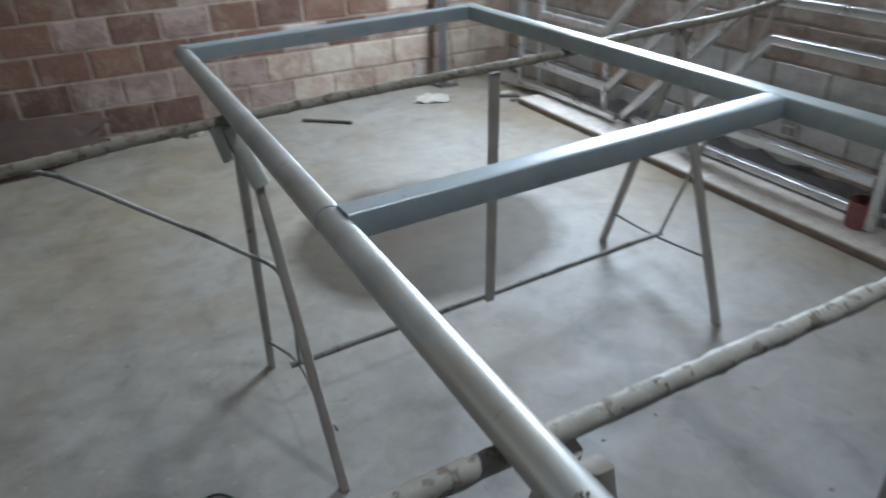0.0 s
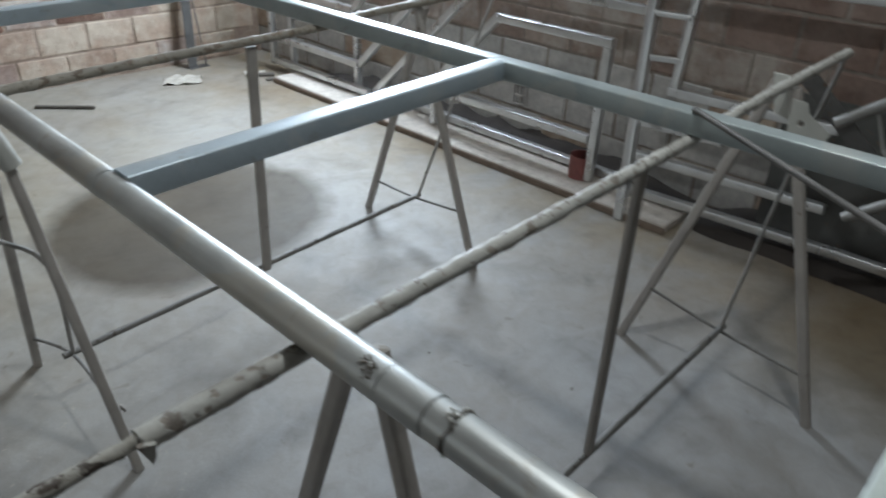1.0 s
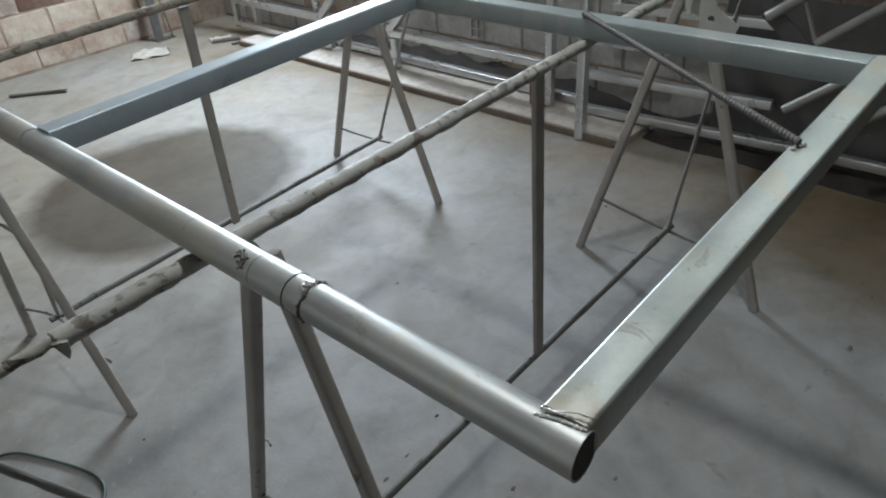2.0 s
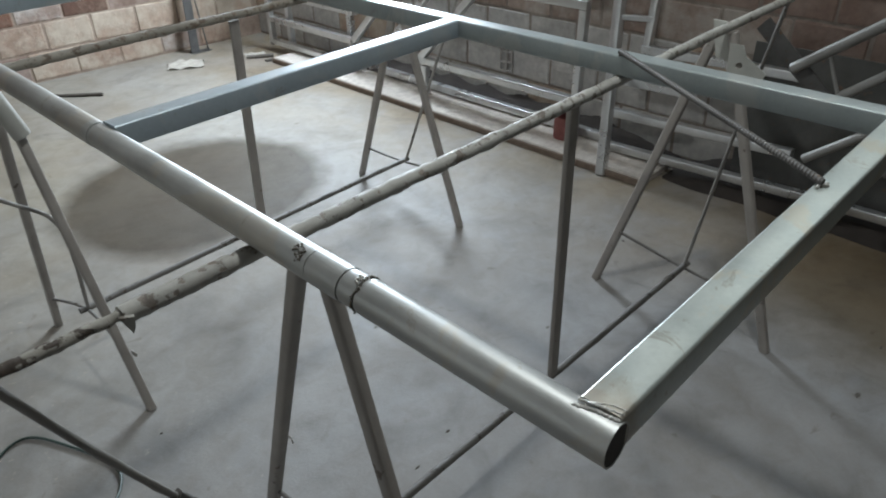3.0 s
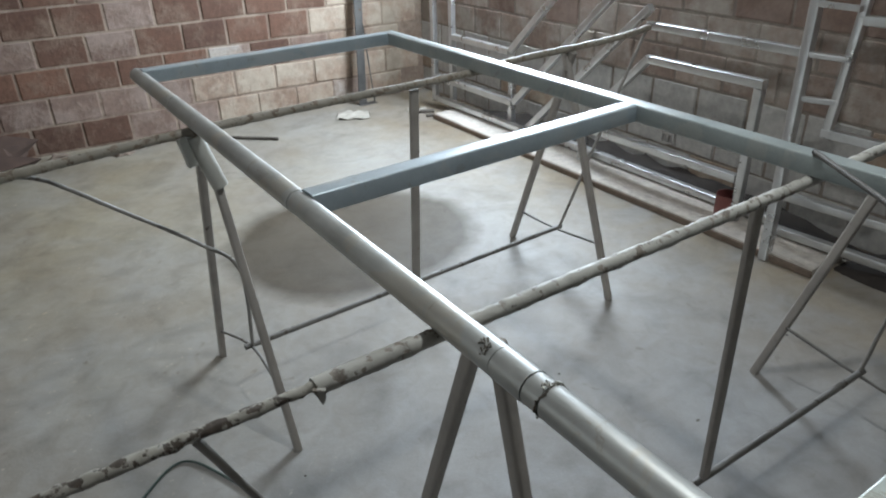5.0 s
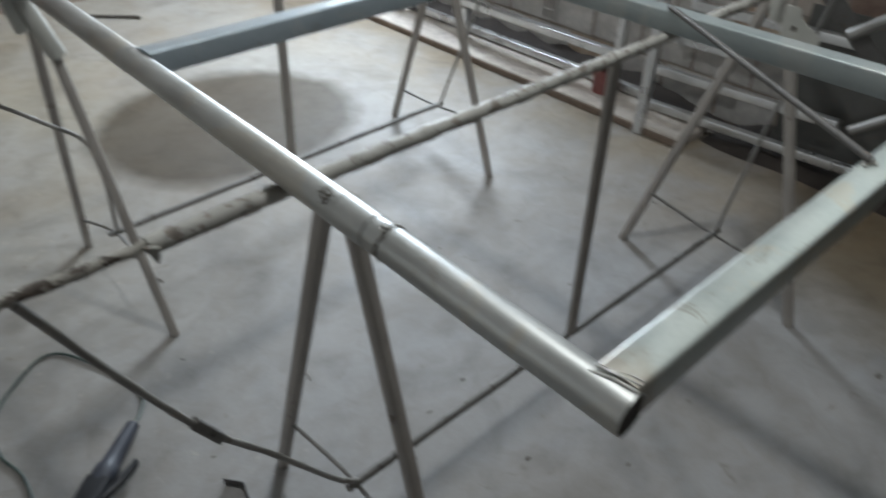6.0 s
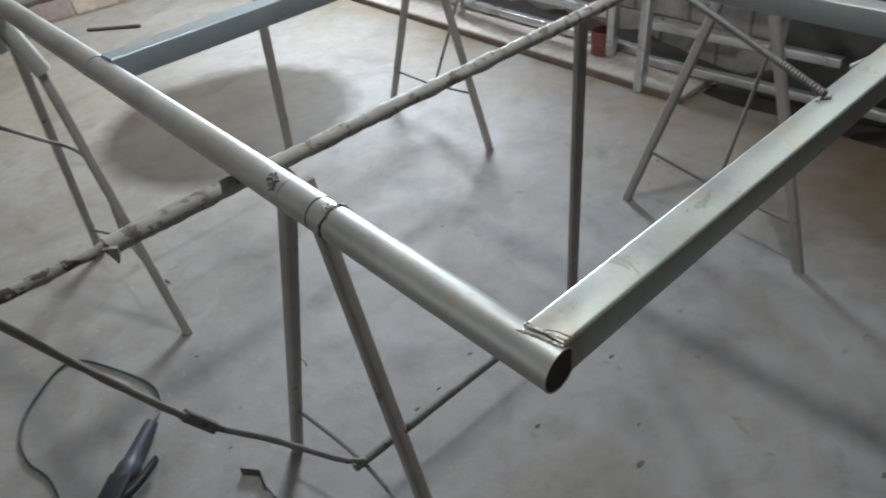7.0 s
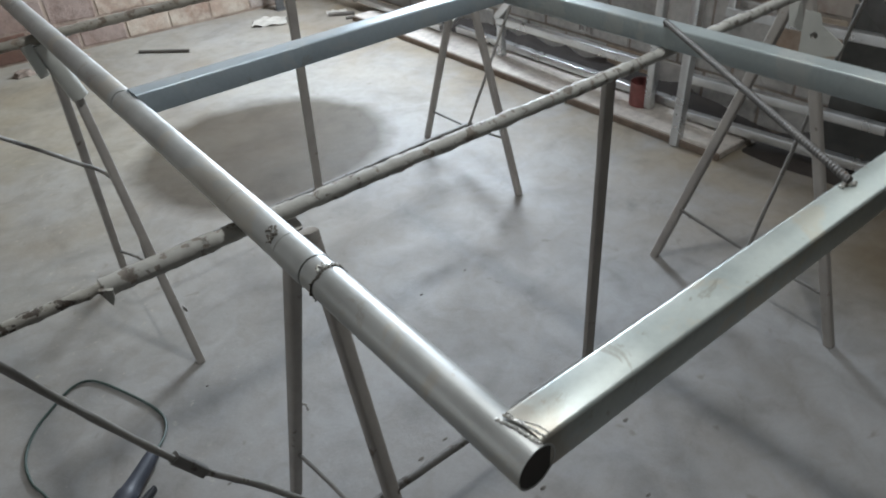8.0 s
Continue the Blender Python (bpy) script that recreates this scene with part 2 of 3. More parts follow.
M_BRICK_BROWN = masonry("brown_clay_brick", (0.17, 0.11, 0.085), (0.24, 0.165, 0.13), (0.28, 0.21, 0.175), 0.42)
M_PLASTER = masonry("bare_plaster", (0.40, 0.37, 0.33), (0.40, 0.37, 0.33), (0.52, 0.49, 0.45), 0.58)
M_LEDGE = masonry("smooth_cement_screed", (0.58, 0.53, 0.475), (0.58, 0.53, 0.475), (0.72, 0.67, 0.60), 0.52)
M_EARTH = masonry("brown_ledge_edge", (0.21, 0.16, 0.125), (0.21, 0.16, 0.125), (0.33, 0.27, 0.22), 0.6)


def plain(name, colour, rough, low=0.75, scale=30, metal=0.0):
    m, nt, b = material(name, rough, metal)
    v = coords(nt)
    col = mix(nt, 1.0, colour, ramp(nt, noise_tex(nt, v, scale, 6), ((0.3, low), (0.7, 1.1))), "MULTIPLY")
    nt.links.new(col, b.inputs["Base Color"])
    bump(nt, b, noise_tex(nt, v, scale * 4, 4), 0.15, 0.002)
    return m


M_BLACK = plain("black_moulded_plastic", (0.022, 0.024, 0.028), 0.42)
M_GRIP = plain("slate_moulded_plastic", (0.045, 0.05, 0.065), 0.5)
M_GREEN = plain("green_cable_sheath", (0.035, 0.06, 0.048), 0.5)
M_PAPER = plain("crumpled_paper", (0.40, 0.37, 0.32), 0.8, 0.85)
M_WOOD = plain("weathered_wood", (0.115, 0.10, 0.085), 0.75)
M_RED = plain("faded_red_plastic", (0.22, 0.075, 0.068), 0.55)
# near-black colour of the wedges that stand for shade behind the rails
M_WALL_SHADE = plain("wall_foot_shade", (0.042, 0.034, 0.029), 0.9, 0.6, 12)
M_HEAP = plain("brown_damp_soil", (0.07, 0.042, 0.031), 0.9, 0.6, 12)
M_CHIP = plain("dark_mortar_flake", (0.13, 0.115, 0.10), 0.85)
# unseen roof, kept pale so that its bounce lifts the shadows
M_ROOF = plain("pale_unseen_roof", (0.52, 0.50, 0.47), 0.8)


# ---- mesh helpers ----
def part(name, bm, mat, parent=None, label="", smooth=True):
    bmesh.ops.recalc_face_normals(bm, faces=bm.faces)
    me = bpy.data.meshes.new(name)
    bm.to_mesh(me)
    bm.free()
    me.materials.append(mat)
    if smooth:
        me.polygons.foreach_set("use_smooth", [True] * len(me.polygons))
        me.set_sharp_from_angle(angle=radians(38))
    ob = new(name, me)
    if parent:
        ob.parent = parent
    if label:
        tagged(ob, label)
    return ob


def thing(name, label, category, group="", kind=""):
    return tagged(new(name), label, category, group, kind)


def basis(p0, p1, up=(0, 0, 1)):
    a = (Vector(p1) - Vector(p0)).normalized()
    u = Vector(up)
    if abs(a.dot(u)) > 0.97:
        u = Vector((1, 0, 0))
    s = a.cross(u).normalized()
    return a, s, s.cross(a).normalized()


def box(bm, lo, hi, bevel=0.0, seg=1):
    r = bmesh.ops.create_cube(bm, size=1.0)
    lo, hi = Vector(lo), Vector(hi)
    bmesh.ops.transform(bm, matrix=Matrix.LocRotScale((lo + hi) / 2, None, hi - lo), verts=r["verts"])
    if bevel:
        es = list({e for v in r["verts"] for e in v.link_edges})
        bmesh.ops.bevel(bm, geom=es, offset=bevel, segments=seg, affect="EDGES", profile=0.6)
    return bm


def section(bm, rings, close_ends=True):
    """Skin a row of rings of points."""
    vs = [[bm.verts.new(p) for p in ring] for ring in rings]
    n = len(vs[0])
    for a, b in zip(vs, vs[1:]):
        for i in range(n):
            bm.faces.new((a[i], a[(i + 1) % n], b[(i + 1) % n], b[i]))
    if close_ends:
        bm.faces.new(vs[0])
        bm.faces.new(vs[-1])
    return bm


def profile_tube(bm, p0, p1, outline, wall=0.0, up=(0, 0, 1)):
    """A straight section along p0-p1; wall > 0 makes it a hollow tube with open ends."""
    a, s, u = basis(p0, p1, up)
    p0, p1 = Vector(p0), Vector(p1)

    def ring(c, k=1.0):
        return [c + s * (x * k) + u * (y * k) for x, y in outline]

    if not wall:
        return section(bm, [ring(p0), ring(p1)])
    size = max(abs(x) for x, y in outline)
    k = (size - wall) / size
    rings = [ring(p0, k), ring(p0), ring(p1), ring(p1, k), ring(p0, k)]
    vs = [[bm.verts.new(p) for p in r] for r in rings[:4]]
    n = len(vs[0])
    for j in range(4):
        A, B = vs[j], vs[(j + 1) % 4]
        for i in range(n):
            bm.faces.new((A[i], A[(i + 1) % n], B[(i + 1) % n], B[i]))
    return bm


def circle(r, n=20):
    return [(r * math.cos(2 * math.pi * i / n), r * math.sin(2 * math.pi * i / n)) for i in range(n)]


def rounded_rect(w, h, r=0.003, n=3):
    pts = []
    for cx, cy, a0 in ((w / 2 - r, h / 2 - r, 0), (-w / 2 + r, h / 2 - r, 90), (-w / 2 + r, -h / 2 + r, 180), (w / 2 - r, -h / 2 + r, 270)):
        for i in range(n + 1):
            a = radians(a0 + 90 * i / n)
            pts.append((cx + r * math.cos(a), cy + r * math.sin(a)))
    return pts


def round_tube(p0, p1, r, wall=0.0, n=20):
    return profile_tube(bmesh.new(), p0, p1, circle(r, n), wall)


def square_tube(p0, p1, w, h, wall=0.0, up=(0, 0, 1), r=0.003):
    return profile_tube(bmesh.new(), p0, p1, rounded_rect(w, h, r), wall, up)


def swept(points, r, n=10, rough=0.0, step=0.012, seed=0):
    """A rod along a smoothed line of points, with an uneven skin where rough > 0."""
    pts = [Vector(p) for p in points]
    line = []
    for i in range(len(pts) - 1):
        a, b = pts[i], pts[i + 1]
        pa, nb = pts[max(i - 1, 0)], pts[min(i + 2, len(pts) - 1)]
        k = max(2, int((b - a).length / step))
        for j in range(k):
            t = j / k
            m0, m1 = (b - pa) / 2, (nb - a) / 2
            line.append((2 * t**3 - 3 * t**2 + 1) * a + (t**3 - 2 * t**2 + t) * m0 + (-2 * t**3 + 3 * t**2) * b + (t**3 - t**2) * m1)
    line.append(pts[-1])
    rings = []
    up = Vector((0.13, 0.21, 1)).normalized()
    for i, c in enumerate(line):
        a = (line[min(i + 1, len(line) - 1)] - line[max(i - 1, 0)]).normalized()
        s = a.cross(up).normalized()
        u = s.cross(a).normalized()
        ring = []
        for x, y in circle(1.0, n):
            d = s * x + u * y
            k = r
            if rough:
                k += rough * noise.noise((c + d * r) * 55 + Vector((seed, 0, 0))) + rough * 0.7 * noise.noise((c + d * r) * 140)
            ring.append(c + d * k)
        rings.append(ring)
    return section(bmesh.new(), rings)


def bead(points, r, count, seed):
    """A weld seam: a row of overlapping uneven drops."""
    rnd = random.Random(seed)
    bm = bmesh.new()
    pts = [Vector(p) for p in points]
    total = len(pts) - 1
    for i in range(count):
        t = i / max(count - 1, 1) * total
        j = min(int(t), total - 1)
        c = pts[j].lerp(pts[j + 1], t - j)
        c = c + Vector((rnd.uniform(-1, 1), rnd.uniform(-1, 1), rnd.uniform(-0.2, 0.4))) * r * 0.45
        g = bmesh.ops.create_icosphere(bm, subdivisions=1, radius=r * rnd.uniform(0.7, 1.15))
        m = Matrix.Translation(c) @ Euler((rnd.random() * 6, rnd.random() * 6, rnd.random() * 6)).to_matrix().to_4x4() @ Matrix.Diagonal((1, rnd.uniform(0.6, 1.0), rnd.uniform(0.5, 0.8), 1))
        bmesh.ops.transform(bm, matrix=m, verts=g["verts"])
    return bm


# ---- the room ----
X_LEFT, X_RIGHT, Y_BACK, Y_FRONT, ROOM = -3.2, 2.26, 4.16, -3.0, 2.36
floor = tagged(part("floor", box(bmesh.new(), (X_LEFT - 0.2, Y_FRONT - 0.2, -0.12), (X_RIGHT + 0.2, Y_BACK + 0.35, 0)), M_FLOOR, smooth=False),
               "grey trowelled concrete workshop floor with a round damp stain", "floor", kind="structure")


def wall_slab(name, lo, hi, label, mat, hole=None):
    """A wall with thickness; hole: a doorway (y0, y1, 0, z1) in a wall of constant x, or two windows."""
    bm = bmesh.new()
    (x0, y0, z0), (x1, y1, z1) = lo, hi
    if not hole:
        box(bm, lo, hi)
    elif len(hole) == 2:
        (a0, a1, h0, h1), (c0, c1, k0, k1) = hole
        box(bm, (x0, y0, z0), (x1, a0, z1)), box(bm, (x0, a1, z0), (x1, c0, z1)), box(bm, (x0, c1, z0), (x1, y1, z1))
        for p0, p1, q0, q1 in hole:
            box(bm, (x0, p0, z0), (x1, p1, q0)), box(bm, (x0, p0, q1), (x1, p1, z1))
    else:
        a0, a1, h0, h1 = hole
        box(bm, (x0, y0, z0), (x1, a0, z1)), box(bm, (x0, a1, z0), (x1, y1, z1))
        box(bm, (x0, a0, h1), (x1, a1, z1))
    return tagged(part(name, bm, mat, smooth=False), label, "wall", kind="structure")


wall_north = wall_slab("wall_north", (X_LEFT, Y_BACK, 0), (X_RIGHT, Y_BACK + 0.14, ROOM), "unplastered red brick wall with smeared mortar joints", M_MORTAR)
wall_north.matrix_world = Matrix.Translation((1.0, Y_BACK, 0)) @ pose(0, 0, 0, 0, 0, -3.5) @ Matrix.Translation((-1.0, -Y_BACK, 0))
wall_east = wall_slab("wall_east", (X_RIGHT, Y_FRONT, 0), (X_RIGHT + 0.14, Y_BACK + 0.1, ROOM), "unplastered brick wall with grey cement blocks below", M_MORTAR_GREY, (WINDOW_2, WINDOW))
# the opening in the left wall is added for the fill lamp
wall_west = wall_slab("wall_west", (X_LEFT - 0.14, Y_FRONT, 0), (X_LEFT, Y_BACK + 0.3, ROOM), "bare plastered workshop wall with an added, unseen doorway for the fill lamp", M_PLASTER, (1.0, 2.8, 0, 2.2))
wall_south = wall_slab("wall_south", (X_LEFT, Y_FRONT - 0.14, 0), (X_RIGHT, Y_FRONT, ROOM), "bare plastered workshop wall", M_PLASTER)
HX, HY, HW = 0.585, 0.405, 0.09     # roof light: centre and half width
bm = bmesh.new()
box(bm, (X_LEFT - 0.14, Y_FRONT - 0.14, ROOM), (HX - HW, Y_BACK + 0.4, ROOM + 0.08))
box(bm, (HX + HW, Y_FRONT - 0.14, ROOM), (X_RIGHT + 0.14, Y_BACK + 0.4, ROOM + 0.08))
box(bm, (HX - HW, Y_FRONT - 0.14, ROOM), (HX + HW, HY - HW, ROOM + 0.08))
box(bm, (HX - HW, HY + HW, ROOM), (HX + HW, Y_BACK + 0.4, ROOM + 0.08))
tagged(part("ceiling", bm, M_ROOF, smooth=False), "unseen pale roof that bounces fill, with a square roof light", "ceiling", kind="structure")

# low cement ledge along the east wall
ledge = tagged(part("ledge", box(bmesh.new(), (1.925, 0.98, 0), (2.135, 3.45, 0.030), 0.004), M_LEDGE), "low pale cement ledge along the brick wall", "ledge", kind="structure")
part("ledge_edge", box(bmesh.new(), (1.914, 0.975, 0), (1.9245, 3.45, 0.027), 0.003), M_EARTH, ledge, "crumbling brown edge of the ledge")


# ---- the welded door frame on the trestles ----
H = 0.88                      # top face of the box tubes
TW, TH = 0.038, 0.0368         # box tube width and height
AX, AZ, R = -0.0070, 0.8582, 0.0194
door = thing("welded_door_frame", "unfinished bare steel door frame welded from box tube and round pipe, laid on two trestles", "metal frame")
LEN = 1.955


def pipe_run(name, y0, y1, r=R, wall=0.002):
    return part(name, round_tube((AX, y0, AZ), (AX, y1, AZ), r, wall, 40), M_PIPE, door)


def slant_end(bm, slope=0.06):
    """Cut the near end of a pipe run at a slant."""
    for v in bm.verts:
        if v.co.y < -0.02:
            v.co.y += slope * (v.co.x - AX)
    return bm


# dark disc with the hollow's shade in its colour; hides the rail inside
part("end_plug", slant_end(round_tube((AX, -0.0300, AZ), (AX, -0.012, AZ), R - 0.0012, 0, 32)), M_PLUG, door, "dark disc painted as the shade inside the pipe end")
part("hinge_pipe", slant_end(round_tube((AX, -0.0305, AZ), (AX, 0.252, AZ), R, 0.0015, 40)), M_PIPE, door, "satin round steel pipe with a dark slanted end")
pipe_run("hinge_collar", 0.2545, 0.2785, R - 0.0004)
pipe_run("hinge_knuckle", 0.2800, 0.3315, R + 0.0003)
pipe_run("hinge_pipe", 0.3328, 0.866)
pipe_run("hinge_pipe", 0.8672, 1.575, R + 0.0009)
pipe_run("hinge_collar", 1.579, 1.600, R + 0.0008)
pipe_run("hinge_pipe", 1.603, LEN)
part("hinge_pin", round_tube((AX, 0.20, AZ), (AX, 0.40, AZ), R - 0.0025, 0, 24), M_BURN, door, "dark hinge pin inside the pipe")
part("hinge_pin", round_tube((AX, 1.52, AZ), (AX, 1.65, AZ), R - 0.0025, 0, 24), M_BURN, door, "dark hinge pin inside the pipe")


def box_bar(name, p0, p1, label="", mat=None):
    return part(name, square_tube(p0, p1, TW, TH, 0.0, r=0.0035), mat or M_STEEL, door, label)


ZC = H - TH / 2
bottom_rail = box_bar("bottom_rail", (AX + 0.006, -0.0102, ZC), (0.800, -0.0050, ZC), "greenish grey steel box tube with oily stains", M_BOTTOM)
lock_stile = box_bar("lock_stile", (0.781, 0.0145, ZC), (0.779, 1.936, ZC), "slate grey steel box tube", M_STILE)
middle_rail = box_bar("middle_rail", (AX + 0.010, 0.846, ZC), (0.7612, 0.868, ZC), "bluish grey steel box tube")
box_bar("top_rail", (AX + 0.006, 1.915, ZC), (0.7598, 1.9175, ZC))
part("weld_bead", bead([(-0.010, 0.008, 0.8770), (-0.006, -0.008, 0.8785), (-0.002, -0.028, 0.8775)], 0.0017, 120, 3), M_WELD, bottom_rail, "bright rippled weld seam")
part("weld_bead", bead([(-0.005, 0.006, 0.8798), (-0.001, -0.008, 0.8800), (0.003, -0.027, 0.8796)], 0.0015, 120, 5), M_WELD, bottom_rail)
part("weld_bead", bead([(-0.001, -0.004, 0.8801), (0.006, -0.016, 0.8801), (0.008, -0.027, 0.8801)], 0.0009, 70, 6), M_WELD, bottom_rail)
part("weld_bead", bead([(0.762, 0.886, 0.879), (0.762, 0.850, 0.879)], 0.0018, 14, 9), M_STEEL, middle_rail)
part("weld_bead", bead([(0.764, 0.0135, 0.879), (0.798, 0.0138, 0.879)], 0.0018, 18, 11), M_STEEL, lock_stile)


def burn_ring(y, seed, spread=0.012, a0=20, a1=200, count=22):
    rnd = random.Random(seed)
    pts = []
    for i in range(8):
        a = radians(a0 + (a1 - a0) * i / 7)
        pts.append((AX + (R + 0.0005) * math.cos(a), y + rnd.uniform(-spread, spread) * 0.4, AZ + (R + 0.0005) * math.sin(a)))
    return bead(pts, 0.0019, count, seed)


part("burnt_weld", burn_ring(0.253, 21, 0.012, 10, 215, 46), M_BURN, door, "sooty weld ring on the pipe")
part("burnt_weld", burn_ring(0.350, 22, 0.012, 98, 140, 12), M_BURN, door)
part("burnt_weld", burn_ring(0.343, 29, 0.012, 108, 150, 10), M_BURN, door)
part("burnt_weld", burn_ring(0.357, 30, 0.010, 104, 126, 8), M_BURN, door)
part("burnt_weld", burn_ring(0.262, 28, 0.024, 75, 115, 16), M_WELD, door)
part("weld_bead", burn_ring(0.255, 24, 0.01, 40, 100, 9), M_WELD, door)
part("weld_bead", burn_ring(1.60, 23, 0.02, 20, 120, 14), M_WELD, door)

# diagonal brace of ribbed bar across the corner
def ribbed_bar(p0, p1, r, pitch):
    p0, p1 = Vector(p0), Vector(p1)
    a, s, u = basis(p0, p1)
    n = int((p1 - p0).length / pitch)
    rings = []
    for i in range(n):
        for k, rr in ((0.0, r), (0.38, r), (0.52, r * 1.17), (0.78, r * 1.17)):
            c = p0 + a * pitch * (i + k)
            rings.append([c + (s * x + u * y) * rr * (1.0 if abs(x) < 0.93 else 1.03) + a * (x * 0.0017) for x, y in circle(1.0, 12)])
    return section(bmesh.new(), rings)


corner_brace = part("corner_brace", ribbed_bar((0.474, 0.002, 0.8856), (0.772, 0.463, 0.8856), 0.0043, 0.0062), M_REBAR, door, "dark ribbed reinforcing bar tack-welded across the corner")
part("tack_weld", bead([(0.466, 0.006, 0.881), (0.481, -0.002, 0.881)], 0.0035, 10, 31), M_WELD, corner_brace)
part("tack_weld", bead([(0.765, 0.456, 0.881), (0.773, 0.460, 0.881)], 0.003, 6, 32), M_BURN, corner_brace)


# ---- trestles ----
def leg(name, foot, top, parent, w=0.024, h=0.021, mat=None):
    f, t = Vector(foot), Vector(top)
    ob = part(name, square_tube(f, t, w, h, 0.0, (1, 0, 0), 0.006), mat or M_LEG, parent)
    return ob


def trestle(label, beam, frames, nodes, posts, braces, seed, spread=(0.0, 0.0), back_top=None, beam_mat=M_BEAM):
    t = thing("trestle", label, "trestle", "trestles under the door frame")
    part("beam", swept(beam, 0.0104, 18, 0.0018, 0.007, seed), beam_mat, t, "crusted pale pipe spattered with weld and rust")
    nodes = [Vector(p) for p in nodes]
    for i, (apex, fa, fb) in enumerate(frames):
        a = Vector(apex)
        for f, off in ((fa, 0.014), (fb, -0.014)):
            top = a + Vector((spread[i] if off > 0 else 0.008, off + (0.4 * spread[i] if off > 0 else 0.0), 0))
            if back_top and i == 0 and off < 0:
                top = Vector(back_top)
            leg("leg", f, top, t)
        ka, kb = Vector(fa).lerp(a, 0.24), Vector(fb).lerp(a, 0.17)
        part("cross_tie", swept([ka, nodes[i] + Vector((0, 0, -0.006)), kb], 0.0045, 8, 0.0006, 0.03, seed + 3 + i), M_ROD, t)
    part("stretcher", swept([nodes[0] + Vector((-0.02, 0, 0)), nodes[1] + Vector((0.02, 0, 0))], 0.0085, 10, 0.0008, 0.04, seed + 7), M_ROD, t)
    for foot, top in posts:
        part("post", square_tube(foot, top, 0.026, 0.012, 0.0, (0, 1, 0), 0.003), M_LEG, t)
    rods = []
    for line in braces:
        rods.append(part("brace", swept(line, 0.0052, 10, 0.0009, 0.02, seed + 11), M_BRACE, t))
    return t, rods


near, near_rods = trestle("pale spattered steel trestle with splayed grey legs and rod braces",
                   [(-0.172, 0.451, 0.8262), (0.05, 0.452, 0.8290), (0.7, 0.455, 0.8325), (1.20, 0.467, 0.832), (1.58, 0.465, 0.835)],
                   [((0.048, 0.436, 0.810), (0.047, 0.727, 0), (0.062, 0.215, 0)), ((1.240, 0.474, 0.820), (1.284, 0.762, 0), (1.288, 0.228, 0))],
                   [(0.075, 0.487, 0.162), (1.300, 0.495, 0.152)], [((0.678, 0.490, 0.16), (0.650, 0.470, 0.818))],
                   [[(-0.305, 0.452, 0.82), (-0.255, 0.466, 0.70), (-0.20, 0.474, 0.58), (-0.15, 0.476, 0.485), (-0.08, 0.480, 0.385), (0.0, 0.483, 0.262), (0.045, 0.486, 0.195), (0.078, 0.487, 0.165)],
                    [(1.300, 0.495, 0.15), (1.43, 0.485, 0.48), (1.565, 0.466, 0.825)]], 1, (0.0, 0.055))
far, far_rods = trestle("pale spattered steel trestle with one white socketed leg",
                  [(-0.42, 1.418, 0.82), (-0.03, 1.445, 0.8285), (0.3, 1.455, 0.8315), (0.78, 1.462, 0.8325), (0.98, 1.515, 0.829), (1.39, 1.53, 0.832), (1.62, 1.575, 0.836)],
                  [((0.022, 1.446, 0.715), (0.051, 1.252, 0), (0.027, 1.783, 0)), ((1.20, 1.530, 0.820), (1.237, 1.302, 0), (1.283, 1.888, 0))],
                  [(0.055, 1.53, 0.172), (1.275, 1.620, 0.145)], [((0.608, 1.545, 0.16), (0.585, 1.465, 0.818))],
                  [[(-0.38, 1.42, 0.818), (-0.32, 1.45, 0.785), (-0.20, 1.47, 0.68), (-0.04, 1.48, 0.54), (0.045, 1.475, 0.44), (0.055, 1.52, 0.18)],
                   [(1.265, 1.60, 0.15), (1.43, 1.59, 0.48), (1.60, 1.572, 0.825)]], 40, back_top=(0.001, 1.463, 0.815), beam_mat=M_BEAM_FAR)


def gusset(name, outline, origin, ax_u, ax_v, thick, parent, mat, hole=None):
    """A flat plate cut to an outline, with an optional round hole."""
    bm = bmesh.new()
    o, u, v = Vector(origin), Vector(ax_u).normalized(), Vector(ax_v).normalized()
    n = u.cross(v)
    for s in (0.5, -0.5):
        vs = [bm.verts.new(o + u * x + v * y + n * thick * s) for x, y in outline]
        edges = [bm.edges.new((vs[i], vs[(i + 1) % len(vs)])) for i in range(len(vs))]
        if hole:
            cx, cy, r = hole
            hs = [bm.verts.new(o + u * (cx + x) + v * (cy + y) + n * thick * s) for x, y in circle(r, 14)]
            edges += [bm.edges.new((hs[i], hs[(i + 1) % 14])) for i in range(14)]
        bmesh.ops.triangle_fill(bm, edges=edges, use_beauty=True)
    bm.verts.ensure_lookup_table()
    k, h = len(outline), 14 if hole else 0
    for i in range(k):
        bm.faces.new((bm.verts[i], bm.verts[(i + 1) % k], bm.verts[k + h + (i + 1) % k], bm.verts[k + h + i]))
    for i in range(h):
        bm.faces.new((bm.verts[k + i], bm.verts[k + (i + 1) % h], bm.verts[2 * k + h + (i + 1) % h], bm.verts[2 * k + h + i]))
    return part(name, bm, mat, parent, smooth=False)


gusset("gusset_plate", [(-0.005, 0.0), (0.024, -0.003), (0.034, -0.026), (0.082, -0.06), (0.074, -0.082), (0.0, -0.098)], (1.235, 0.45, 0.80), (0.25, -1, 0), (0, 0, 1), 0.004, near, M_STUB, (0.022, -0.048, 0.0075))
gusset("gusset_plate", [(-0.012, 0.014), (0.020, 0.014), (0.000, -0.068), (-0.036, -0.074)], (1.255, 0.492, 0.825), (0.1, 1, 0), (0, 0, 1), 0.006, near, M_STUB)
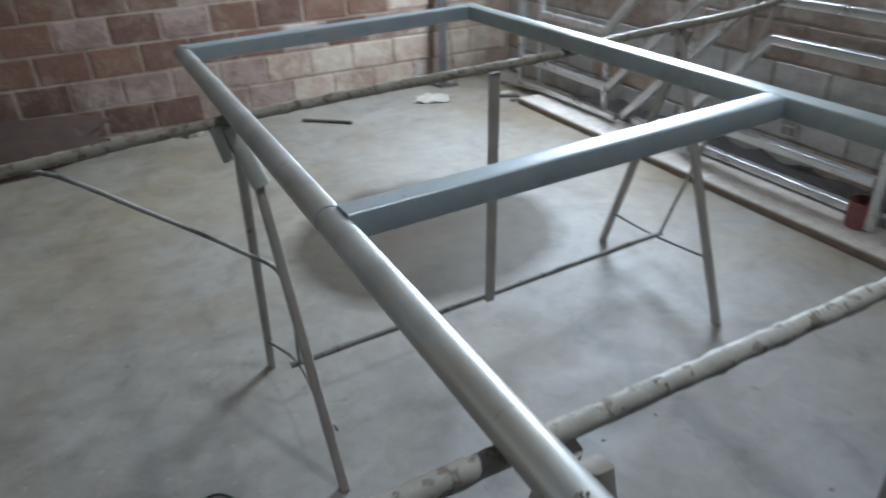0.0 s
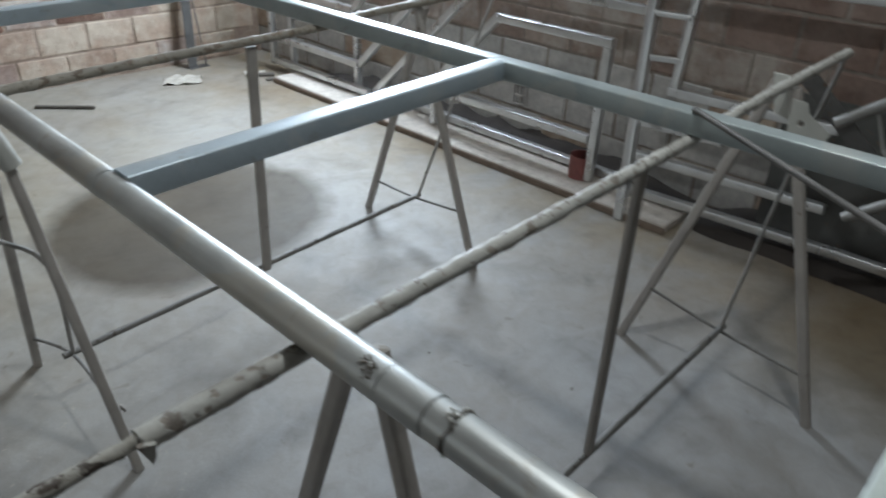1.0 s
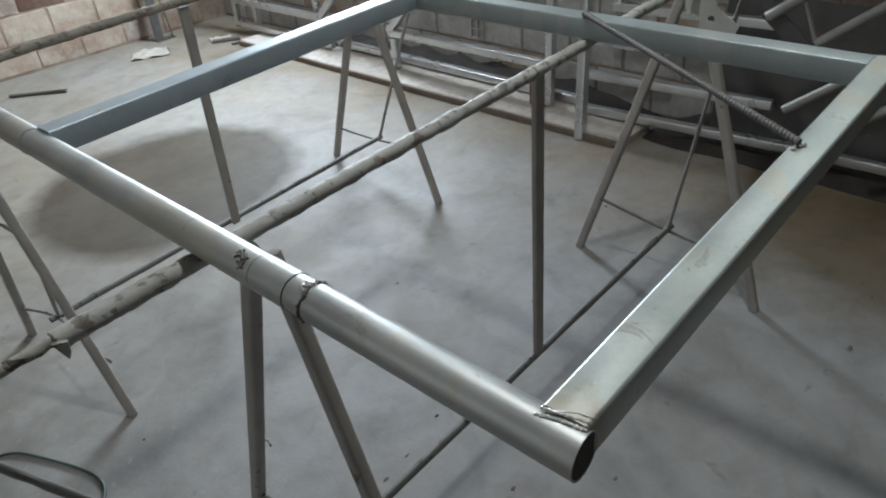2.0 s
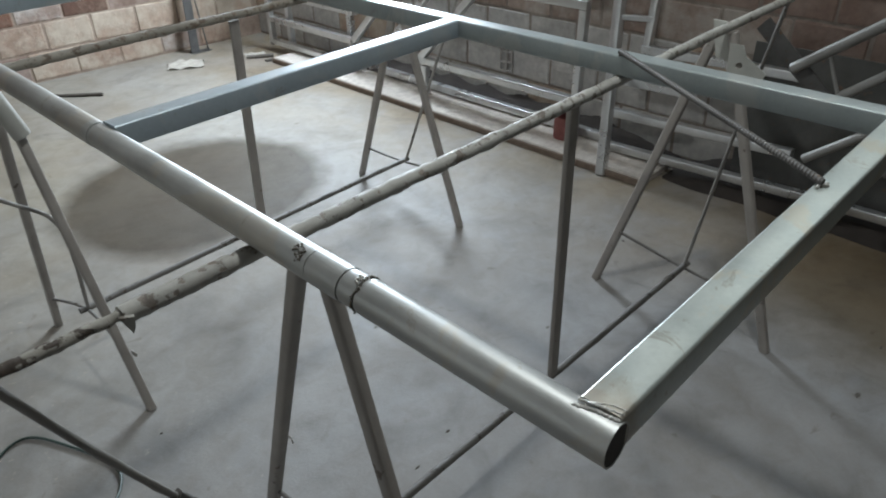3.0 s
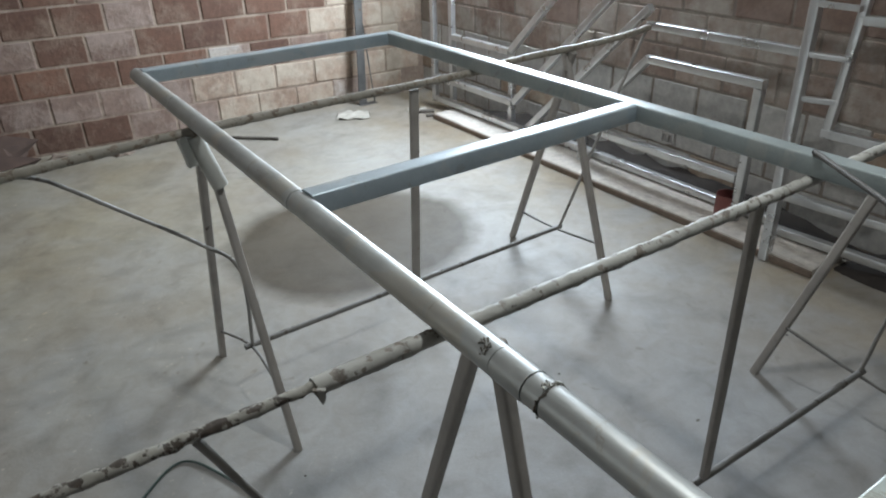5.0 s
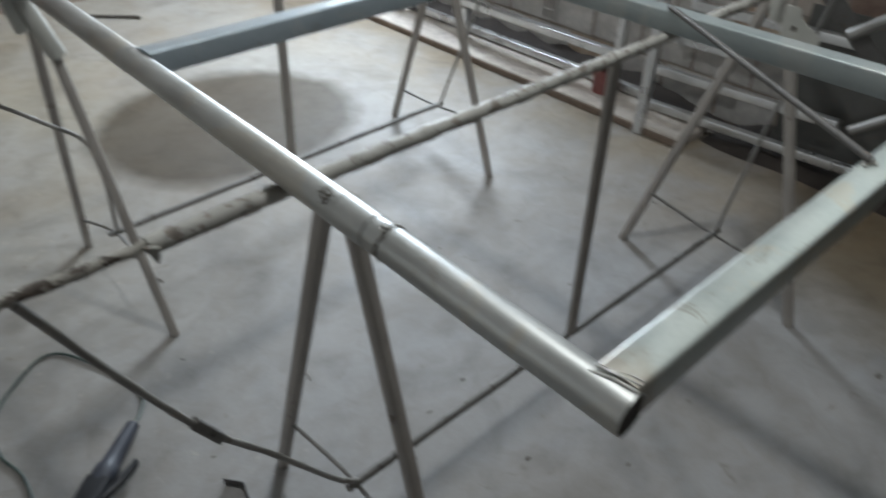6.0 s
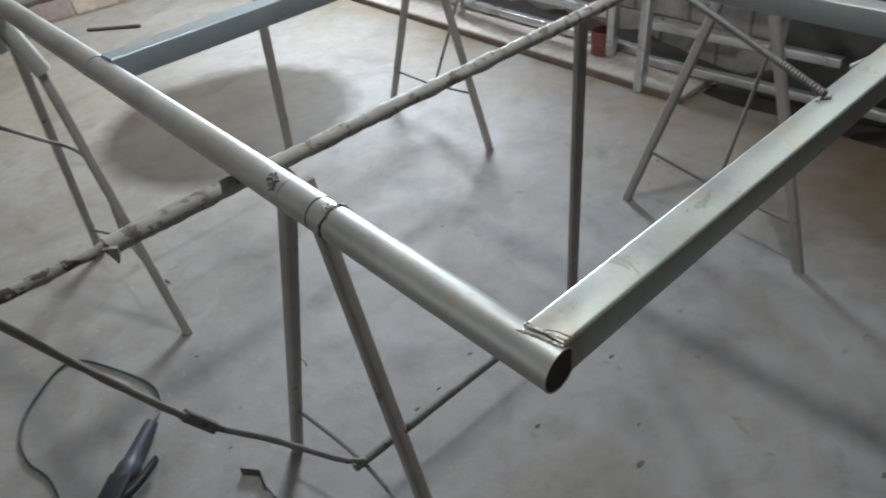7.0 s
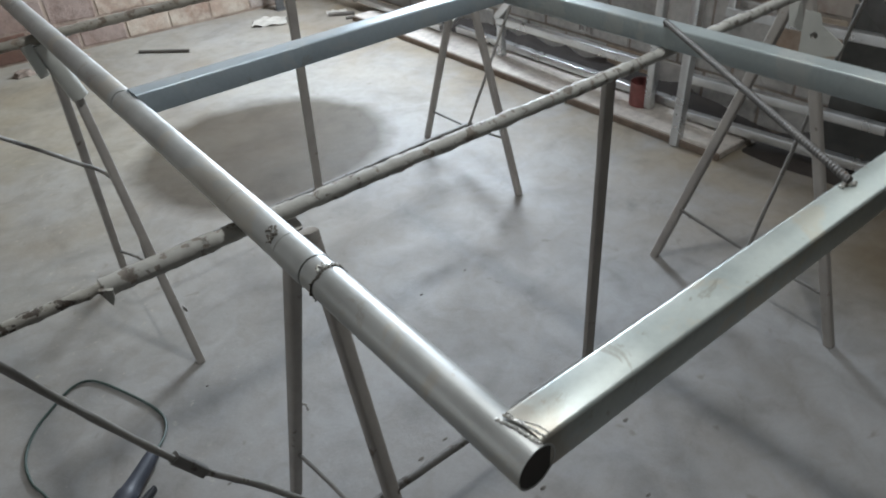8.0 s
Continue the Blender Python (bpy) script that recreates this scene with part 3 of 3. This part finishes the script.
part("leg_socket", round_tube((-0.012, 1.447, 0.818), (0.026, 1.440, 0.69), 0.0195, 0.003, 20), M_STUB, far, "chalky white pipe socket with an open end")
part("stub", square_tube((-0.040, 1.447, 0.822), (-0.026, 1.444, 0.752), 0.026, 0.022, 0.0, (1, 0, 0), 0.004), M_STUB, far, "short pale tube stub welded under the beam")
part("weld_tab", bead([(0.062, 1.292, 0.155), (0.066, 1.288, 0.145)], 0.006, 5, 71), M_LEG, far)
part("weld_tab", bead([(0.064, 0.60, 0.36), (0.066, 0.598, 0.345)], 0.004, 4, 72), M_LEG, near)
part("beam_end", swept([(-0.66, 0.446, 0.826), (-0.305, 0.450, 0.8275), (-0.170, 0.451, 0.828)], 0.0068, 16, 0.0022, 0.007, 90), M_BEAM_END, near, "thin burnt end of the beam pitted with spatter")
part("sleeve", swept([(-0.175, 0.451, 0.8275), (-0.045, 0.4515, 0.8285)], 0.0110, 18, 0.0012, 0.01, 60), M_BEAM, near, "pale pipe sleeve round the beam")
gusset("hook_tab", [(0, 0.004), (0.014, 0.002), (0.013, -0.010), (0.009, -0.018)], (-0.180, 0.4405, 0.829), (0.8, -0.3, 0), (0, 0, 1), 0.005, near, M_BEAM)
part("splice", square_tube((-0.172, 0.475, 0.527), (-0.142, 0.477, 0.470), 0.016, 0.014, 0, (0, 1, 0), 0.003), M_ROD, near_rods[0], "overlapped welded splice on the brace")


# ---- stored railing frames along the east wall ----
RX = 2.08


def stored(label, name, bars, w=0.034, category="metal frame", mat=None, x=RX):
    t = thing(name, label, category, "steel frames stored against the wall")
    for kind, (y0, z0, y1, z1), dx in bars:
        up = (1, 0, 0)
        part(kind, square_tube((x + dx, y0, z0), (x + dx, y1, z1), w, w, 0.0, up, 0.004), mat or M_RAIL, t)
    return t


stored("bare steel stair railing frame with slanted ends, leaning on bricks", "railing_frame", [
    ("post", (3.665, 0.036, 3.665, 1.02), 0.0),
    ("rail", (3.648, 0.058, 2.80, 0.058), 0.0), ("rail", (3.648, 0.195, 2.88, 0.195), 0.0),
    ("slanted_rail", (2.868, 0.20, 2.16, 0.86), 0.0), ("slanted_rail", (2.79, 0.063, 2.00, 0.80), 0.036)])
stored("bare steel railing frame with an inner post, stacked behind another", "railing_frame", [
    ("post", (3.53, 0.325, 3.53, 1.02), 0.045), ("rail", (3.512, 0.455, 2.97, 0.455), 0.045), ("rail", (3.512, 0.335, 2.90, 0.335), 0.045),
    ("slanted_rail", (2.96, 0.46, 2.46, 0.93), 0.045), ("foot", (3.53, 0.0365, 3.53, 0.32), 0.045), ("foot", (2.95, 0.0365, 2.95, 0.32), 0.05)])
stored("bare steel trapezoid railing frame leaning on the wall", "railing_frame", [
    ("rail", (1.925, 0.600, 1.375, 0.600), -0.02), ("post", (1.392, 0.581, 1.405, 0.036), -0.02),
    ("rail", (2.32, 0.205, 1.424, 0.208), -0.02), ("slanted_rail", (1.930, 0.605, 2.33, 0.21), -0.02), ("foot", (2.30, 0.035, 2.30, 0.18), -0.02)])
stored("long bare steel railing frame with stacked rails on the ledge", "railing_frame", [
    ("rail", (2.72, 0.057, 1.30, 0.055), 0.05)])
lad = thing("ladder_frame", "bare steel ladder-shaped frame leaning on the brick wall", "metal frame", "steel frames stored against the wall")
for y0, y1, z0 in ((1.205, 1.285, 0.0005),):
    part("post", square_tube((1.915, y0 - 0.045, z0), (2.14, y1, 1.05), 0.036, 0.036, 0, (1, 0, 0), 0.004), M_RAIL, lad)
part("post", square_tube((2.075, 1.115, 0.47), (2.14, 1.105, 1.05), 0.030, 0.030, 0, (1, 0, 0), 0.004), M_RAIL, lad)
for z in (0.585, 0.735, 0.9):
    part("rung", square_tube((2.04 + 0.17 * (z - 0.585), 1.225 + 0.06 * (z - 0.5), z), (2.085, 1.10, z), 0.02, 0.02, 0, (0, 0, 1), 0.003), M_RAIL, lad)
part("rail", square_tube((2.075, 1.13, 0.475), (2.075, 0.55, 0.49), 0.032, 0.032, 0, (1, 0, 0), 0.004), M_RAIL, lad)
part("rail", square_tube((2.12, 1.12, 0.86), (2.12, 0.3, 0.88), 0.032, 0.032, 0, (1, 0, 0), 0.004), M_RAIL, lad)

for y0, z0, y1, z1, dx in ((1.25, 0.050, 0.45, 0.083, 0.0), (0.45, 0.083, -0.5, 0.098, 0.0), (1.25, 0.197, 0.52, 0.222, 0.0), (1.25, 0.335, 0.90, 0.345, 0.0), (2.0, 0.728, 1.285, 0.728, 0.03)):
    part("rail", square_tube((RX + dx, y0, z0), (RX + dx, y1, z1), 0.032, 0.032, 0, (1, 0, 0), 0.004), M_RAIL, lad)

# added dark panel in place of shade over the grey blocks
tagged(part("shade_panel", box(bmesh.new(), (2.135, -0.75, 0.0305), (2.139, 0.74, 0.56), 0.0008), M_SHADE_PANEL), "dark greenish panel added for the shade on the blocks behind the stored rails", "metal sheet")

hand = thing("handrail_assembly", "dark round steel handrails with slanted pipes leaning beside the wall", "handrail", "steel frames stored against the wall")
for y0, z0, y1, z1, r in ((0.51, 0.58, -0.37, 1.26, 0.0165), (0.365, 0.525, -0.37, 1.13, 0.014), (0.415, 0.315, -0.37, 0.96, 0.014), (0.195, 0.335, -0.37, 0.79, 0.014)):
    part("pipe", round_tube((1.85, y0, z0), (1.85, y1, z1), r, 0.003, 18), M_HAND, hand)
part("picket", round_tube((1.85, 0.42, 0.645), (1.85, 0.37, 0.53), 0.006, 0, 10), M_HAND, hand)
part("picket", round_tube((1.85, 0.20, 0.81), (1.85, 0.15, 0.70), 0.006, 0, 10), M_HAND, hand)
part("post", square_tube((1.85, -0.37, 0.0005), (1.85, -0.37, 1.30), 0.03, 0.03, 0, (1, 0, 0), 0.004), M_HAND, hand)
part("flat_bar", square_tube((1.87, 0.63, 0.69), (1.87, 0.36, 0.46), 0.05, 0.008, 0, (1, 0, 0), 0.002), M_DARK, hand, "dark scaled flat steel bar")


# ---- small things on the floor ----
def rubble(name, place, size, mat, label, category, seed):
    bm = bmesh.new()
    bmesh.ops.create_icosphere(bm, subdivisions=3, radius=1.0)
    for v in bm.verts:
        k = 1 + 0.45 * noise.noise(v.co * 1.7 + Vector((seed, 0, 0))) + 0.15 * noise.noise(v.co * 5 + Vector((0, seed, 0)))
        v.co = Vector((v.co.x * size[0] * k, v.co.y * size[1] * k, max(v.co.z * size[2] * k, -0.25 * size[2]) + 0.25 * size[2]))
    ob = part(name, bm, mat)
    ob.location = place
    return tagged(ob, label, category)


def sheet(name, w, d, place, turn, mat, label, category, amp, seed, thick=0.0015):
    """A creased thin sheet lying on the floor."""
    bm = bmesh.new()
    n = 12
    grids = []
    for lift in (0.0, thick):
        grids.append([[bm.verts.new(((i / n - 0.5) * w * (1 + 0.05 * math.sin(j * 0.7)), (j / n - 0.5) * d,
                                     0.001 + lift + amp * max(0.0, noise.noise(Vector((i * 0.35 + seed, j * 0.4, 0))) + 0.35))) for i in range(n + 1)] for j in range(n + 1)])
    for k in range(2):
        for j in range(n):
            for i in range(n):
                bm.faces.new((grids[k][j][i], grids[k][j][i + 1], grids[k][j + 1][i + 1], grids[k][j + 1][i]))
    rim = [(0, i) for i in range(n)] + [(j, n) for j in range(n)] + [(n, n - i) for i in range(n)] + [(n - j, 0) for j in range(n)]
    for (j0, i0), (j1, i1) in zip(rim, rim[1:] + rim[:1]):
        bm.faces.new((grids[0][j0][i0], grids[0][j1][i1], grids[1][j1][i1], grids[1][j0][i0]))
    ob = part(name, bm, mat)
    ob.matrix_world = pose(*place, 0, 0, turn)
    return tagged(ob, label, category)


sheet("paper_sheet", 0.20, 0.15, (1.545, 3.80, 0), -28, M_PAPER, "crumpled pale paper scrap lying on the concrete", "paper", 0.02, 3)
sheet("paper_scrap", 0.12, 0.06, (1.93, 3.66, 0), -25, M_PAPER, "small torn paper scrap in the corner", "paper", 0.015, 8)
tagged(part("wood_stick", swept([(0.775, 3.865, 0.009), (0.88, 3.765, 0.009), (0.985, 3.66, 0.010)], 0.009, 8, 0.0018, 0.03, 5), M_WOOD), "short dark wooden stick on the concrete floor", "stick")
lean = thing("leaning_bar", "dark flat steel bar with thin rod, propped on bricks", "metal bar")
part("flat_bar", square_tube((1.72, 4.00, 0.0), (1.80, 4.085, 1.15), 0.055, 0.008, 0, (0, 1, 0), 0.002), M_DARK, lean)
part("thin_rod", round_tube((1.80, 3.98, 0.0), (1.76, 4.09, 1.0), 0.004, 0, 8), M_DARK, lean)
part("base_plate", box(bmesh.new(), (1.69, 3.97, 0.0), (1.82, 4.03, 0.004), 0.001), M_DARK, lean)

# electrode holder with its cable
holder = thing("electrode_holder", "black plastic welding electrode holder lying on the floor", "welding tool")
o0, o1 = Vector((-0.149, 1.016, 0.024)), Vector((-0.290, 0.888, 0.024))
a, s, u = basis(o0, o1)
rings = []
for t, wd in ((0, 0.008), (0.004, 0.014), (0.03, 0.0165), (0.09, 0.0185), (0.115, 0.021), (0.12, 0.0255), (0.15, 0.026), (0.158, 0.020), (0.215, 0.017), (0.225, 0.010)):
    rings.append([o0 + a * t + s * x * wd + u * y * min(wd, 0.023) for x, y in circle(1.0, 14)])
part("handle", section(bmesh.new(), rings), M_GRIP, holder)
part("jaw", square_tube(o0 + a * 0.150, o0 + a * 0.232, 0.050, 0.040, 0, (0, 0, 1), 0.006), M_BLACK, holder, "blocky black jaw")
lev = []
for t, off, wd in ((0.200, 0.014, 0.012), (0.175, 0.030, 0.012), (0.150, 0.041, 0.0105), (0.112, 0.049, 0.009), (0.101, 0.051, 0.007), (0.097, 0.052, 0.004)):
    lev.append([o0 + a * t - s * off + s * x * wd + u * (y * 0.010 + 0.002) for x, y in circle(1.0, 10)])
part("lever", section(bmesh.new(), lev), M_BLACK, holder)
part("cable", swept([(-0.148, 1.018, 0.020), (-0.122, 1.052, 0.010), (-0.099, 1.100, 0.005), (-0.102, 1.160, 0.005), (-0.143, 1.270, 0.005), (-0.192, 1.365, 0.005), (-0.240, 1.378, 0.005), (-0.306, 1.331, 0.005), (-0.355, 1.280, 0.005), (-0.388, 1.210, 0.005), (-0.393, 1.130, 0.005), (-0.376, 0.990, 0.005), (-0.46, 0.6, 0.005), (-0.8, 0.2, 0.005)], 0.0033, 8), M_GREEN, holder, "dark green welding cable")
strip = bmesh.new()
for p0, p1 in (((-0.070, 0.762, 0.010), (-0.043, 0.727, 0.010)), ((-0.043, 0.727, 0.010), (-0.053, 0.690, 0.009)), ((-0.053, 0.690, 0.009), (-0.052, 0.652, 0.006))):
    profile_tube(strip, p0, p1, rounded_rect(0.0025, 0.019 if p0[1] > 0.70 else 0.011, 0.001))
tagged(part("steel_offcut", strip, M_DARK), "small bent dark strip of steel standing on edge on the floor", "scrap")
tagged(part("red_tin", round_tube((2.075, 1.455, 0.0305), (2.075, 1.455, 0.128), 0.05, 0.002, 28), M_RED), "faded red tin standing on the ledge by the wall", "tin")
for i, (x, y, r) in enumerate(((0.20, 3.98, 0.05), (0.36, 4.05, 0.04), (-0.1, 4.10, 0.06), (0.52, 4.04, 0.035), (-0.35, 4.12, 0.05), (-0.62, 4.02, 0.045))):
    rubble("mortar_lump", (x, y, 0), (r, r * 0.7, r * 0.55), M_EARTH, "dry lump of mortar at the foot of the brick wall", "mortar lump", i * 7 + 2)
rubble("soil_heap", (-0.85, 3.98, 0), (0.62, 0.20, 0.17), M_HEAP, "low dark heap of damp soil against the brick wall", "soil heap", 91)


def shade_strip(y0, y1, x0, x1, low, high, seed):
    """Dark wedge for the shade along the east wall: uneven, higher at the wall."""
    bm = bmesh.new()
    n, k = 60, 8
    rows = []
    for i in range(n + 1):
        y = y0 + (y1 - y0) * i / n
        fade = min(1.0, 6 * i / n, 6 * (n - i) / n)
        ring = []
        for j in range(k + 1):
            t = j / k
            x = x1 + (x0 + 0.03 * noise.noise(Vector((y * 4, seed, 0))) - x1) * t
            z = (high + (low - high) * t) * fade * (1 + 0.5 * noise.noise(Vector((y * 9, t * 3, seed)))) if j < k else -0.002
            ring.append(bm.verts.new((x, y, max(z, -0.002))))
        ring.append(bm.verts.new((x1, y, -0.004)))
        rows.append(ring)
    for a, b in zip(rows, rows[1:]):
        m = len(a)
        for j in range(m):
            bm.faces.new((a[j], a[(j + 1) % m], b[(j + 1) % m], b[j]))
    bm.faces.new(rows[0])
    bm.faces.new(rows[-1])
    return part("shade_bank", bm, M_WALL_SHADE)


# two added wedges give the dark band of shade behind and under the rails
tagged(shade_strip(0.96, 3.4, 2.137, 2.262, 0.03, 0.075, 3.0), "dark wedge standing in for the shade at the foot of the block wall", "soil", kind="stuff")
tagged(shade_strip(-0.9, 0.97, 2.03, 2.262, 0.018, 0.10, 9.0), "dark wedge standing in for the shade under the stored rails", "soil", kind="stuff")
for (x0, y0), (x1, y1), w in (((1.86, 3.64), (1.99, 3.55), 0.016), ((1.90, 3.50), (2.02, 3.47), 0.012)):
    tagged(part("wood_offcut", square_tube((x0, y0, w * 0.5 + 0.0005), (x1, y1, w * 0.5 + 0.0005), w * 2.2, w, 0, (0, 0, 1), 0.002), M_WOOD), "brown wooden offcut lying by the wall corner", "offcut")
rnd = random.Random(12)
for i, (x, y, k) in enumerate(((0.72, 0.40, 1.0), (0.60, 0.24, 0.8), (0.52, 0.18, 1.3), (1.28, -0.01, 1.4), (0.82, -0.17, 1.1), (0.98, 0.72, 0.8), (-0.055, 0.84, 0.6), (0.30, 0.62, 0.9))):
    rubble("mortar_chip", (x, y, 0), (0.008 * k, 0.004 * k, 0.0009 * k), M_CHIP, "thin dark chip of mortar stuck to the floor", "mortar chip", i + 130)
for i in range(9):
    rubble("grit_crumb", (rnd.uniform(-0.3, 1.7), rnd.uniform(-0.1, 1.7), 0), (rnd.uniform(0.003, 0.008), rnd.uniform(0.002, 0.005), rnd.uniform(0.0012, 0.0025)), M_CHIP, "tiny dark crumb of grit on the floor", "grit", i + 50)


# ---- brick courses ----
def brick_mesh(name, l, h, d, mat, seed):
    rnd = random.Random(seed)
    bm = box(bmesh.new(), (-l / 2, -d, -h / 2), (l / 2, 0, h / 2), 0.004)
    for v in bm.verts:
        v.co += Vector((rnd.uniform(-1, 1), rnd.uniform(-0.6, 0.6), rnd.uniform(-1, 1))) * 0.0022
    bmesh.ops.recalc_face_normals(bm, faces=bm.faces)
    me = bpy.data.meshes.new(name)
    bm.to_mesh(me)
    bm.free()
    me.materials.append(mat)
    return me


BL, BH, JOINT = 0.243, 0.143, 0.011
KINDS = {k: [brick_mesh("brick", BL, BH, 0.012, m, 100 + 7 * i + j) for j in range(3)] for i, (k, m) in enumerate((("red", M_BRICK), ("pale", M_BRICK_PALE), ("grey", M_BLOCK), ("hazed", M_BRICK_HAZED), ("brown", M_BRICK_BROWN)))}
rnd = random.Random(77)


def course(wall, along0, along1, rows, place, choose):
    for r in range(rows):
        z = 0.012 + BH / 2 + r * (BH + JOINT)
        p = along0 + (0.5 if r % 2 else 0.0) * (BL + JOINT)
        while p < along1:
            kind = choose(p, z)
            ob = new("brick", rnd.choice(KINDS[kind]))
            ob.parent = wall
            ob.matrix_local = place(p, z) @ pose(0, rnd.uniform(0.0065, 0.0092), 0, rnd.uniform(-0.5, 0.5), rnd.uniform(-0.6, 0.6), rnd.uniform(-0.5, 0.5))
            p += BL + JOINT + rnd.uniform(-0.003, 0.003)


def choose_north(x, z):
    pale = 0.3 if z < 0.3 else 0.1 if z < 0.45 else 0.03
    # paler bricks towards the corner paint in the window's light on the wall
    near = max(0.0, min(1.0, (x - (0.5 if z < 0.35 else 0.95)) / 0.8))
    pick = rnd.random()
    if pick < near * (0.95 if z < 0.6 else 0.75):
        return "pale"
    if pick < near + 0.05:
        return "hazed"
    return "brown" if rnd.random() < pale + 0.15 else "red"


def choose_east(y, z):
    if z < 0.45:
        return "grey" if rnd.random() < 0.9 else "pale"
    # bricks with painted-in haze prevail beyond y = 1.1
    return "brown" if rnd.random() < (0.85 if y < 1.1 else 0.08) else "hazed"


course(wall_north, -1.6, X_RIGHT - 0.12, 8, lambda p, z: Matrix.Translation((p, Y_BACK, z)), choose_north)
course(wall_east, -0.6, Y_BACK - 0.05, 7, lambda p, z: Matrix.Translation((X_RIGHT, p, z)) @ pose(0, 0, 0, 0, 0, -90), choose_east)

# one hollow block laid end-on, with its row of cells showing
cell = bmesh.new()
for y in (-0.034, 0.0, 0.034):
    box(cell, (-0.012, y - 0.004, -0.07), (0.0, y + 0.004, 0.07), 0.001)
for z in (-0.066, -0.024, 0.024, 0.066):
    box(cell, (-0.0118, -0.038, z - 0.004), (-0.0002, 0.038, z + 0.004), 0.001)
hollow = part("hollow_block", cell, M_BLOCK, wall_east, "end of a hollow clay block")
hollow.location = (X_RIGHT - 0.012, 1.93, 0.25)
